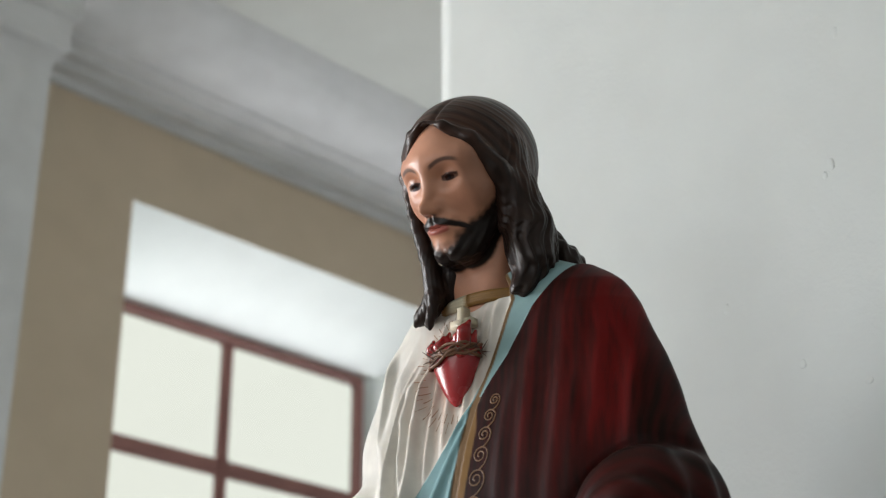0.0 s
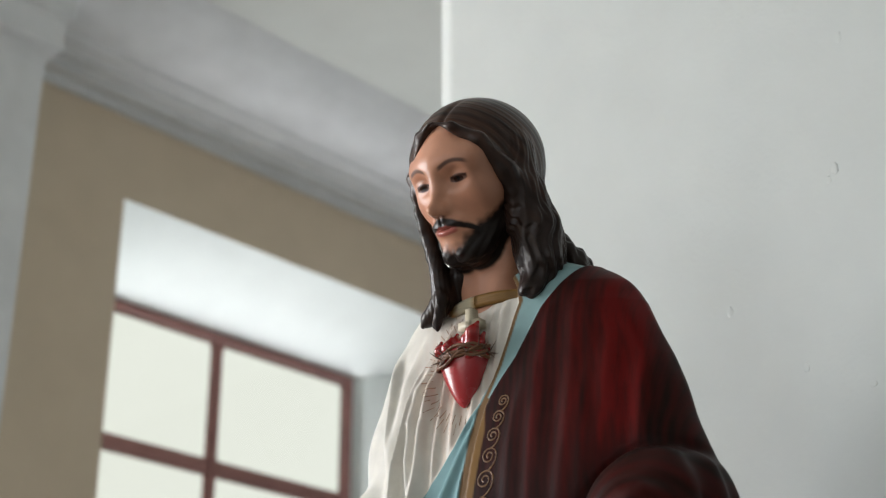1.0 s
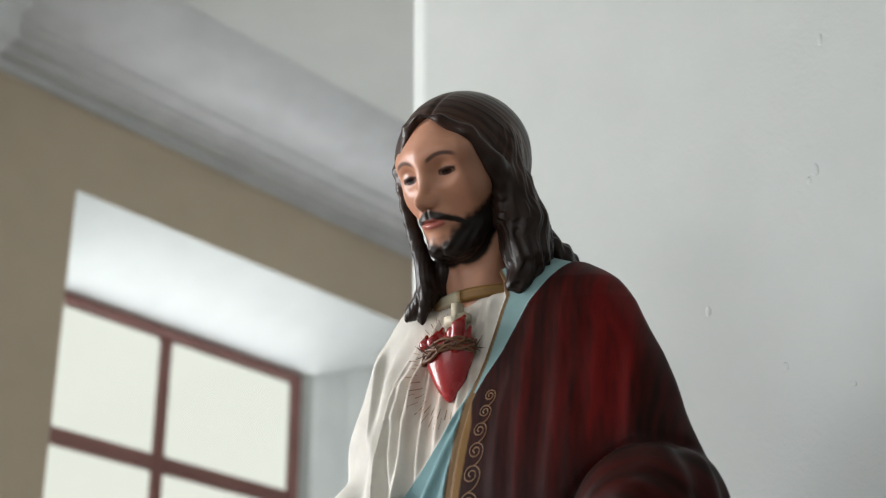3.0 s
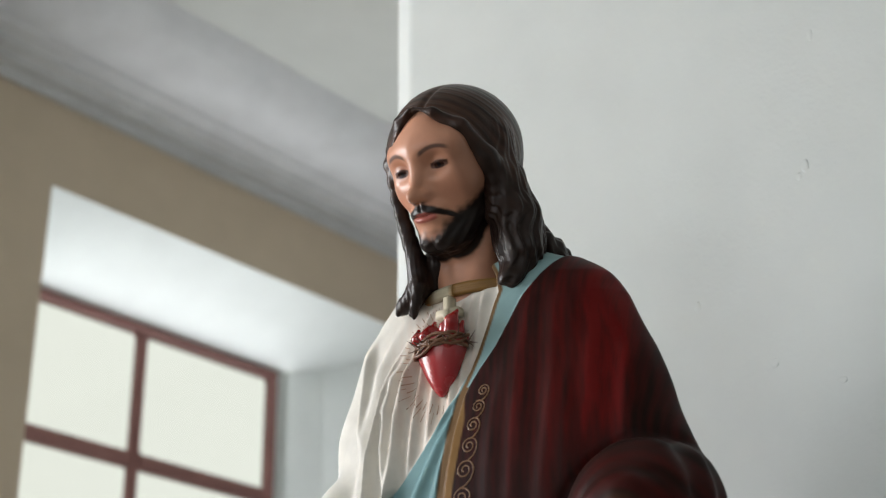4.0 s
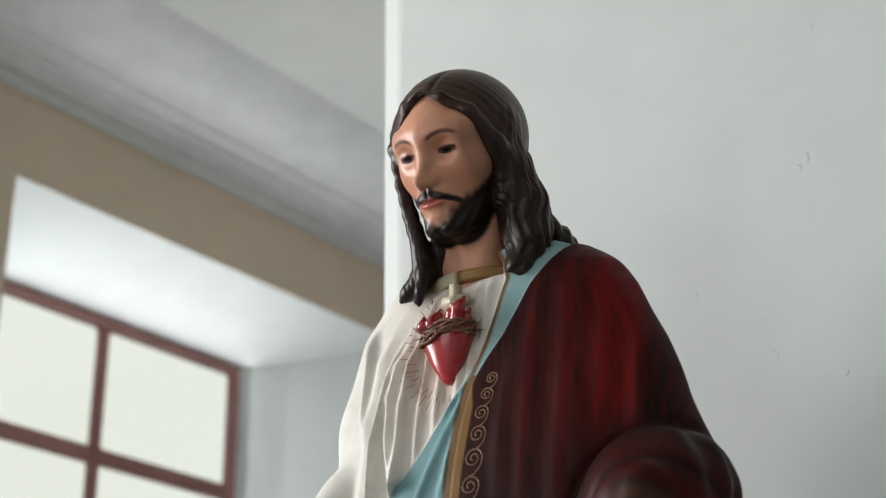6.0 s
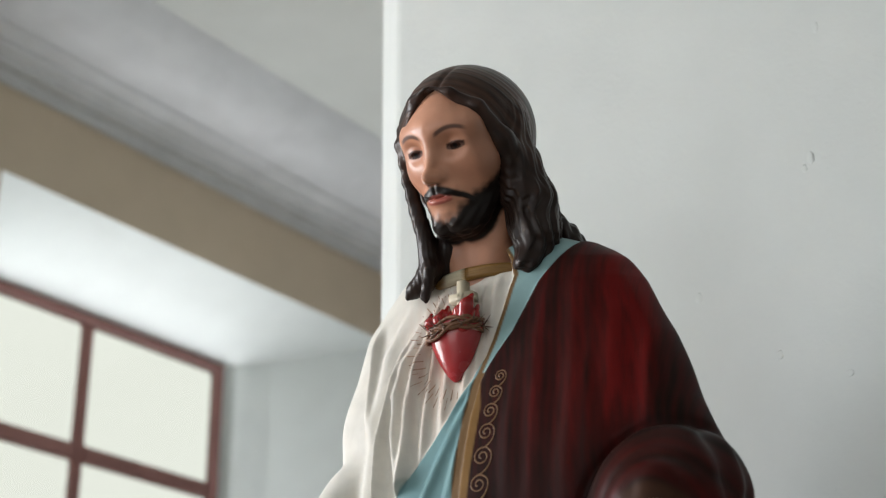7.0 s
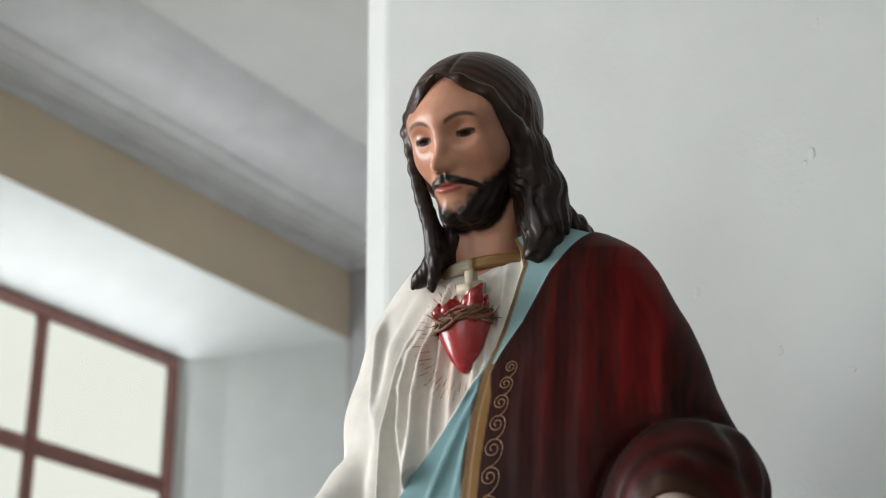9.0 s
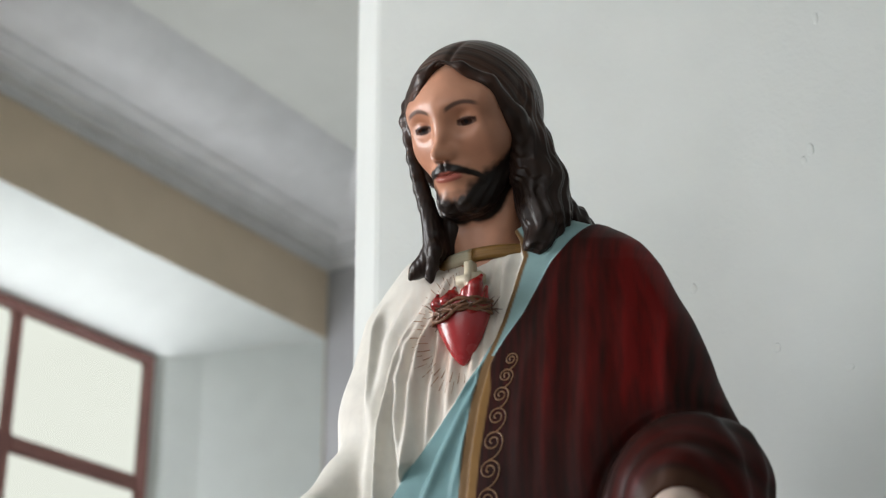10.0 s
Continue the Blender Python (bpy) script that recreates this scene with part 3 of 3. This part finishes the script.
def tube(path, radii, sides=6):
    """A round tube along points, closed at both ends."""
    path = np.asarray(path, float)
    n = len(path)
    tan = np.gradient(path, axis=0)
    tan /= np.linalg.norm(tan, axis=1, keepdims=True) + 1e-9
    up = np.array((0.21, 0.92, 0.33))
    a = np.cross(tan, up)
    a /= np.linalg.norm(a, axis=1, keepdims=True) + 1e-9
    b = np.cross(tan, a)
    ang = np.arange(sides) * 2 * math.pi / sides
    radii = np.broadcast_to(np.asarray(radii, float), (n,))
    v = path[:, None] + radii[:, None, None] * (np.cos(ang)[None, :, None] * a[:, None] + np.sin(ang)[None, :, None] * b[:, None])
    f = [(i * sides + j, i * sides + (j + 1) % sides, (i + 1) * sides + (j + 1) % sides, (i + 1) * sides + j) for i in range(n - 1) for j in range(sides)]
    f += [(0, 1, 2, 3), (0, 3, 4, 5)] + [(len(v.reshape(-1, 3)) - sides + k for k in (3, 2, 1, 0)), (len(v.reshape(-1, 3)) - sides + k for k in (5, 4, 3, 0))] if sides == 6 else []
    return v.reshape(-1, 3), np.array([tuple(x) for x in f])


def blend(c, other, k):
    return c * (1 - k[:, None]) + np.array(other)[None] * k[:, None]


def flat(v, rgb):
    return np.tile(np.array(rgb, float), (len(v), 1))


def eye_opening(q):
    s = np.abs(q[:, 0])
    return step(0.0018, 0.0004, q[:, 2]) * step(-0.0090, -0.0074, q[:, 2] - 14 * (s - 0.033) ** 2) * step(0.0145, 0.0120, np.abs(s - 0.033)) * (q[:, 1] > 0.06)


def face_paint(v):
    q = to_head(v)
    s = np.abs(q[:, 0])
    c = flat(v, (0.54, 0.265, 0.165))
    rosy = np.exp(-(((s - 0.042) / 0.02) ** 2 + ((q[:, 2] + 0.035) / 0.02) ** 2))
    c = blend(c, (0.50, 0.20, 0.13), 0.25 * rosy)
    # warm shading of lids and eye sockets put into the skin colour
    socket_shade = np.exp(-(((s - 0.032) / 0.016) ** 2 + ((q[:, 2] - 0.004) / 0.011) ** 2)) * (q[:, 1] > 0.05)
    c = blend(c, (0.36, 0.150, 0.080), 0.70 * socket_shade)
    brow_z = 0.0125 + 0.009 * np.sin(math.pi * np.clip((s - 0.008) / 0.050, 0, 1))
    brow = step(0.0042, 0.0012, np.abs(q[:, 2] - brow_z)) * step(0.009, 0.016, s) * step(0.056, 0.046, s) * (q[:, 1] > 0.03)
    c = blend(c, (0.055, 0.035, 0.032), 0.85 * brow)
    opening = eye_opening(q)
    r = np.sqrt((s - 0.0325) ** 2 + (q[:, 2] + 0.003) ** 2)
    c = blend(c, (0.13, 0.070, 0.050), opening)
    c = blend(c, (0.030, 0.011, 0.006), opening * step(0.0086, 0.0072, r))
    c = blend(c, (0.006, 0.004, 0.004), opening * step(0.0040, 0.0026, r))
    lash = step(0.0026, 0.0010, np.abs(q[:, 2] - 0.0014 + 20 * (s - 0.033) ** 2)) * step(0.0145, 0.011, np.abs(s - 0.033)) * (q[:, 1] > 0.06)
    c = blend(c, (0.045, 0.02, 0.014), 0.9 * lash)
    lips = step(0.0225, 0.0165, s) * step(0.0090, 0.0065, np.abs(q[:, 2] + 0.0655) + 6 * s * s) * (q[:, 1] > 0.08)
    c = blend(c, (0.34, 0.080, 0.062), 0.9 * lips)
    nostril = np.exp(-(((s - 0.007) / 0.0035) ** 2 + ((q[:, 2] + 0.0475) / 0.0022) ** 2)) * (q[:, 1] > 0.09)
    c = blend(c, (0.08, 0.03, 0.02), 0.9 * nostril)
    bz = beard_zone(q) * (q[:, 2] > -0.16)
    bz = np.clip(bz + 0.10 * (bz > 0.05) * (bz < 0.95) * ripple(q, 420, 14), 0, 1)
    # airbrushed edge where the skin meets the hair
    ex = np.where(q[:, 2] > -0.022, 1.6, 2.3)
    rim = (np.abs((q[:, 0] - 0.0015) / 0.0545) ** ex + np.abs((q[:, 2] + 0.022) / 0.0945) ** ex) ** (1 / ex)
    c = blend(c, (0.14, 0.060, 0.036), 0.40 * step(0.88, 1.05, rim + 0.02 * ripple(q, 150, 31)) * step(-0.10, -0.08, q[:, 2]) * step(0.045, 0.005, q[:, 2]) * step(0.02, 0.04, q[:, 0]))
    return blend(c, (0.016, 0.011, 0.009), bz)


def hair_paint(v):
    q = to_head(v)
    flow = q[:, 1] + 0.45 * (0.09 - q[:, 2]) + 0.010 * np.sin(q[:, 2] * 24 + 1)
    k = 0.45 + 0.25 * np.sin(flow * 120 + 1.0) + 0.2 * np.sin(flow * 430 + 1.3 * np.sin(flow * 90)) + 0.25 * ripple(q * np.array((0.4, 1.6, 0.4)), 90, 8)
    k = np.clip(k, 0, 1) * step(-0.12, 0.06, q[:, 2])
    return blend(flat(v, (0.019, 0.0105, 0.0075)), (0.080, 0.038, 0.025), k)


def soft(x):
    return step(-0.0012, 0.0012, x)


def body_paint(v):
    red, mantle, blue, front = zones(v)
    X, Y, Z = v.T
    fr = Y > -0.02
    c = flat(v, (0.67, 0.65, 0.585))
    # pinkish paint near the heart, with the chest pleats' shading coloured in
    blush_shade = np.exp(-(((X + 0.025) / 0.06) ** 2 + ((Z - 2.16) / 0.11) ** 2))
    c = blend(c, (0.54, 0.38, 0.29), 0.85 * blush_shade * (0.75 + 0.25 * np.sin(X * 420 + Z * 60)))
    c = blend(c, (0.17, 0.30, 0.31), soft(blue) * fr * (Z < 2.15))
    # trim, lining, gold edge
    c = blend(c, (0.155, 0.090, 0.038), soft(mantle) * fr)
    c = blend(c, (0.24, 0.37, 0.37), soft(mantle - 0.008) * soft(Z - 2.118) * fr)
    gold = soft(mantle - 0.0145) * soft(2.118 - Z) * fr
    c = blend(c, (0.20, 0.110, 0.036), gold)
    # airbrushed red, dark streaks down the folds; their shade and sheen is coloured in
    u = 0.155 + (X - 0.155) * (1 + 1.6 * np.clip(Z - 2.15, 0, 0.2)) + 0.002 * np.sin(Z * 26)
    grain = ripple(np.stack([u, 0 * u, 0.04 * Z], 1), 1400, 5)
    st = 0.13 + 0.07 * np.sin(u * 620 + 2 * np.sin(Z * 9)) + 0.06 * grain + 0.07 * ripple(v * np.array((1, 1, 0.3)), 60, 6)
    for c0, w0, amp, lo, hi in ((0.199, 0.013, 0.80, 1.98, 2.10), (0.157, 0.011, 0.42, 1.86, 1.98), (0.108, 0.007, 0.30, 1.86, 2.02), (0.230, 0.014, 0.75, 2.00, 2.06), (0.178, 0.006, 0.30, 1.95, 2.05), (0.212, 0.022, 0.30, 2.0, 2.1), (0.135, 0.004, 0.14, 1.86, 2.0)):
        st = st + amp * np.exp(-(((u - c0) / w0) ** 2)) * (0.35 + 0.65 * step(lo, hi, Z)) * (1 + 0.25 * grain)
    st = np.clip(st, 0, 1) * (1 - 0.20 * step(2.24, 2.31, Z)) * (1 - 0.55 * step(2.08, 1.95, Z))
    # sleeve: outer fold's crease shade put into the colour, red bands round the cuff
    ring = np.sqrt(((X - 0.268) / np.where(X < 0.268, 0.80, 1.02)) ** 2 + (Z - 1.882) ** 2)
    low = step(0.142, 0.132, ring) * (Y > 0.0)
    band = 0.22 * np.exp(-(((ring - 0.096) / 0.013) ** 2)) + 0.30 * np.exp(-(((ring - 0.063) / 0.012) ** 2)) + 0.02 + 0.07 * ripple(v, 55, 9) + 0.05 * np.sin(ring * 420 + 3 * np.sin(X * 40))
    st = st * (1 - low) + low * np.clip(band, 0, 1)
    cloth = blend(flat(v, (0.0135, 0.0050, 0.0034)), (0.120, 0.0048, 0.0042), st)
    back = (~fr) & (mantle > 0)
    up = soft(Z - 2.118)
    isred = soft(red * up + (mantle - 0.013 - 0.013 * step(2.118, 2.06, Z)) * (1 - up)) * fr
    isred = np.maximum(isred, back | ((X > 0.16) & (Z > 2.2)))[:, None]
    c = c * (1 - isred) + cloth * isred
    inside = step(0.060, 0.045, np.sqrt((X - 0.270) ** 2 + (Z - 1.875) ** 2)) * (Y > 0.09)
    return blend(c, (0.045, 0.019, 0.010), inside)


def cuff_paint(v):
    r = np.sqrt((v[:, 0] - 0.274) ** 2 + (v[:, 2] - 1.880) ** 2)
    return blend(flat(v, (0.50, 0.40, 0.34)), (0.10, 0.035, 0.02), step(0.020, 0.033, r))


pieces = []


def add_piece(v, f, paint, slot):
    pieces.append((v, f, paint, slot))


def add_nets(field, lo, hi, h, paint, slot):
    v, f = surface(field, lo, hi, h)
    add_piece(v, f, paint(v), slot)


v, f = surface(face_field, (-0.085, -0.06, 2.235), (0.095, 0.265, 2.60), 0.0012)
add_piece(v, f, face_paint(v), np.where(beard_zone(to_head(v[f[:, 0]])) > 0.45, 1, np.where(eye_opening(to_head(v[f[:, 0]])) > 0.3, 2, 0)))
add_nets(hair_field, (-0.150, -0.14, 2.225), (0.185, 0.245, 2.62), 0.0017, hair_paint, 1)
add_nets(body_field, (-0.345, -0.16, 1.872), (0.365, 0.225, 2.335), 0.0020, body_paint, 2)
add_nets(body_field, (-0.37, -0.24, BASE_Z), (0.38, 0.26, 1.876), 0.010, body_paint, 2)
add_nets(heart_field, (-0.058, 0.06, 2.110), (0.050, 0.158, 2.206), 0.0013, lambda v: flat(v, (0.36, 0.026, 0.030)), 3)
add_nets(flame_field, (-0.058, 0.08, 2.160), (0.056, 0.15, 2.24), 0.0011, lambda v: flat(v, (0.30, 0.010, 0.010)), 3)
add_nets(lambda p: ellipsoid(p, (0.274, 0.150, 1.882), (0.036, 0.055, 0.031)), (0.22, 0.07, 1.83), (0.34, 0.23, 1.93), 0.003, cuff_paint, 0)
# gold collar band round the neck
ang = np.linspace(0, 2 * math.pi, 73)
for dz, rr in ((0.0, 0.0056), (0.0035, 0.0056), (-0.0035, 0.0056)):
    ring = np.stack([0.088 * np.sin(ang), 0.020 + 0.071 * np.cos(ang), 2.2665 + dz + 0.14 * np.maximum(0, 0.04 - 0.071 * np.cos(ang))], 1)
    v, f = tube(ring, rr)
    add_piece(v, f, blend(flat(v, (0.24, 0.125, 0.03)), (0.55, 0.50, 0.36), step(0.0, -0.008, v[:, 0]) * step(-0.045, -0.030, v[:, 0])), 4)
# small cross above the flames
for x0, x1, z0, z1 in ((-0.003, 0.008, 2.195, 2.250), (-0.015, 0.020, 2.222, 2.233)):
    y0, y1 = 0.098, 0.112
    v = np.array([(x, y, z) for x in (x0, x1) for y in (y0, y1) for z in (z0, z1)])
    f = np.array([(0, 1, 3, 2), (4, 6, 7, 5), (0, 4, 5, 1), (2, 3, 7, 6), (0, 2, 6, 4), (1, 5, 7, 3)])
    add_piece(v, f, flat(v, (0.52, 0.46, 0.33)), 4)
# crown of thorns: twisted stems round the heart
rng = np.random.RandomState(4)
for k in range(5):
    a = np.linspace(0, 2 * math.pi, 90)
    r = 0.0370 + 0.0020 * np.sin(a * 5 + k * 1.3)
    path = np.stack([-0.006 + r * np.sin(a), 0.112 + r * 0.66 * np.cos(a), 2.181 + 0.0050 * np.sin(a * 3 + k * 1.9) + (k - 2) * 0.0026 + 0.004 * np.sin(a)], 1)
    v, f = tube(path, 0.0023)
    add_piece(v, f, flat(v, (0.17, 0.075, 0.035)), 4)
for k in range(22):
    a = rng.uniform(-1.9, 1.9)
    b = np.array((-0.006 + 0.0380 * math.sin(a), 0.112 + 0.0380 * 0.66 * math.cos(a), 2.181 + rng.uniform(-0.007, 0.007)))
    d = np.array((math.sin(a) + rng.normal() * 0.5, 0.5 * math.cos(a) + 0.1, rng.normal() * 0.8))
    d *= rng.uniform(0.010, 0.019) / np.linalg.norm(d)
    v, f = tube([b, b + d * 0.5, b + d], (0.0012, 0.0008, 0.0002))
    add_piece(v, f, flat(v, (0.10, 0.05, 0.03)), 4)
# fine rays painted round the heart
for k in range(64):
    a = math.pi * (0.60 + 1.32 * k / 63)
    r0, r1 = (0.058, 0.070) if k % 2 else (0.068, 0.082)
    rr = np.linspace(r0, r1, 4)
    x, z = -0.006 + rr * math.sin(a) * 0.95, 2.172 + rr * math.cos(a) * 1.15
    if zones(np.array([[x[-1], 0.1, z[-1]]]))[1][0] < -0.004 and zones(np.array([[x[-1], 0.1, z[-1]]]))[2][0] < 0:
        v, f = tube(on_surface(x, z, 0.0001), 0.0007)
        add_piece(v, f, flat(v, (0.36, 0.22, 0.14)), 4)
# gilded scrolls down the mantle's border
zs = 2.108
size = 0.0080
while zs > 1.885:
    tt = np.linspace(0, 1, 34)
    spin = tt * 10.6
    rad = size * (1 - 0.82 * tt)
    cx = lerp_table(np.array([zs]), EDGE_TRIM)[0][0] + 0.0405
    tail = np.linspace(0, 1, 9)[:-1]
    x = np.concatenate([cx - 0.4 * size + 1.4 * size * np.sin(tail * 1.5708), cx + rad * np.cos(spin)])
    z = np.concatenate([zs - 1.75 * size + 1.75 * size * tail ** 1.6, zs + rad * np.sin(spin)])
    v, f = tube(on_surface(x, z, 0.0001), 0.0012)
    add_piece(v, f, flat(v, (0.19, 0.095, 0.038)), 4)
    zs -= size * 2.65
    size = min(size * 1.13, 0.0130)


def paint_material(name, rough, bump, coat=0.0, shine=0.4):
    m = bpy.data.materials.new(name)
    m.use_nodes = True
    n, l = m.node_tree.nodes, m.node_tree.links
    b = n["Principled BSDF"]
    at = n.new("ShaderNodeAttribute")
    at.attribute_name = "paint"
    geo = n.new("ShaderNodeTexCoord")
    fine, broad = n.new("ShaderNodeTexNoise"), n.new("ShaderNodeTexNoise")
    fine.inputs["Scale"].default_value, broad.inputs["Scale"].default_value = 420, 38
    fine.inputs["Detail"].default_value = broad.inputs["Detail"].default_value = 4
    l.new(geo.outputs["Object"], fine.inputs["Vector"])
    l.new(geo.outputs["Object"], broad.inputs["Vector"])
    tone = n.new("ShaderNodeMapRange")
    tone.inputs["To Min"].default_value, tone.inputs["To Max"].default_value = 0.82, 1.16
    l.new(broad.outputs["Fac"], tone.inputs["Value"])
    mul = n.new("ShaderNodeVectorMath")
    mul.operation = "MULTIPLY"
    l.new(at.outputs["Color"], mul.inputs[0])
    l.new(tone.outputs["Result"], mul.inputs[1])
    l.new(mul.outputs["Vector"], b.inputs["Base Color"])
    rg = n.new("ShaderNodeMapRange")
    rg.inputs["To Min"].default_value, rg.inputs["To Max"].default_value = rough - 0.07, rough + 0.09
    l.new(broad.outputs["Fac"], rg.inputs["Value"])
    l.new(rg.outputs["Result"], b.inputs["Roughness"])
    bp = n.new("ShaderNodeBump")
    bp.inputs["Strength"].default_value, bp.inputs["Distance"].default_value = bump, 0.001
    l.new(fine.outputs["Fac"], bp.inputs["Height"])
    l.new(bp.outputs["Normal"], b.inputs["Normal"])
    b.inputs["Specular IOR Level"].default_value = shine
    b.inputs["Coat Weight"].default_value, b.inputs["Coat Roughness"].default_value = coat, 0.12
    return m


def build_statue():
    mats = [paint_material("painted_skin", 0.36, 0.05, 0.08, 0.30), paint_material("painted_hair", 0.36, 0.12, 0.06, 0.2), paint_material("painted_cloth", 0.46, 0.10, 0.02, 0.09),
            paint_material("painted_heart", 0.25, 0.05, 0.5), paint_material("painted_gold", 0.42, 0.15, 0.1)]
    vs, fs, cs, ss, off = [], [], [], [], 0
    for v, f, c, slot in pieces:
        vs.append(v)
        fs.append(np.asarray(f) + off)
        cs.append(c)
        ss.append(np.full(len(f), slot))
        off += len(v)
    v, f, c, slot = np.concatenate(vs), np.concatenate(fs), np.concatenate(cs), np.concatenate(ss)
    w = np.empty_like(v)
    w[:, :2] = v[:, :1] * SIDE + v[:, 1:2] * FRONT
    w[:, 2] = v[:, 2] - BASE_Z
    f = f[:, ::-1]
    me = bpy.data.meshes.new("statue")
    me.vertices.add(len(w))
    me.vertices.foreach_set("co", w.astype(np.float32).ravel())
    me.loops.add(f.size)
    me.loops.foreach_set("vertex_index", f.astype(np.int32).ravel())
    me.polygons.add(len(f))
    me.polygons.foreach_set("loop_start", np.arange(0, f.size, 4, dtype=np.int32))
    me.update(calc_edges=True)
    me.polygons.foreach_set("material_index", slot.astype(np.int32))
    me.polygons.foreach_set("use_smooth", np.ones(len(f), bool))
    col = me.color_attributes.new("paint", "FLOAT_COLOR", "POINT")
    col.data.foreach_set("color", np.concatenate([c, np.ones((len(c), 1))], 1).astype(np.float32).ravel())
    for m in mats:
        me.materials.append(m)
    me.validate()
    ob = new("statue", me)
    ob.location = (SX, SY, BASE_Z)
    return tagged(ob, "glossy painted plaster statue in white tunic and dark red mantle", "statue")


build_statue()


def pedestal():
    """A stepped stone block with a bevelled cap, on the floor under the statue."""
    root = tagged(new("pedestal"), "plain grey stone pedestal under the painted statue", "pedestal")
    root.location = (SX, SY, 0)
    for name, hx, hy, z0, z1 in (("plinth", 0.40, 0.46, 0.0, 0.14), ("shaft", 0.34, 0.40, 0.14, 0.72), ("cap", 0.38, 0.44, 0.72, BASE_Z)):
        bm = bmesh.new()
        bmesh.ops.create_cube(bm, size=1, matrix=Matrix.Translation((0, 0, (z0 + z1) / 2)) @ Matrix.Diagonal((2 * hx, 2 * hy, z1 - z0, 1)))
        bmesh.ops.bevel(bm, geom=bm.edges[:], offset=0.012, segments=2, affect="EDGES")
        me = bpy.data.meshes.new(name)
        bm.to_mesh(me)
        me.materials.append(stone)
        new(name, me).parent = root


pedestal()
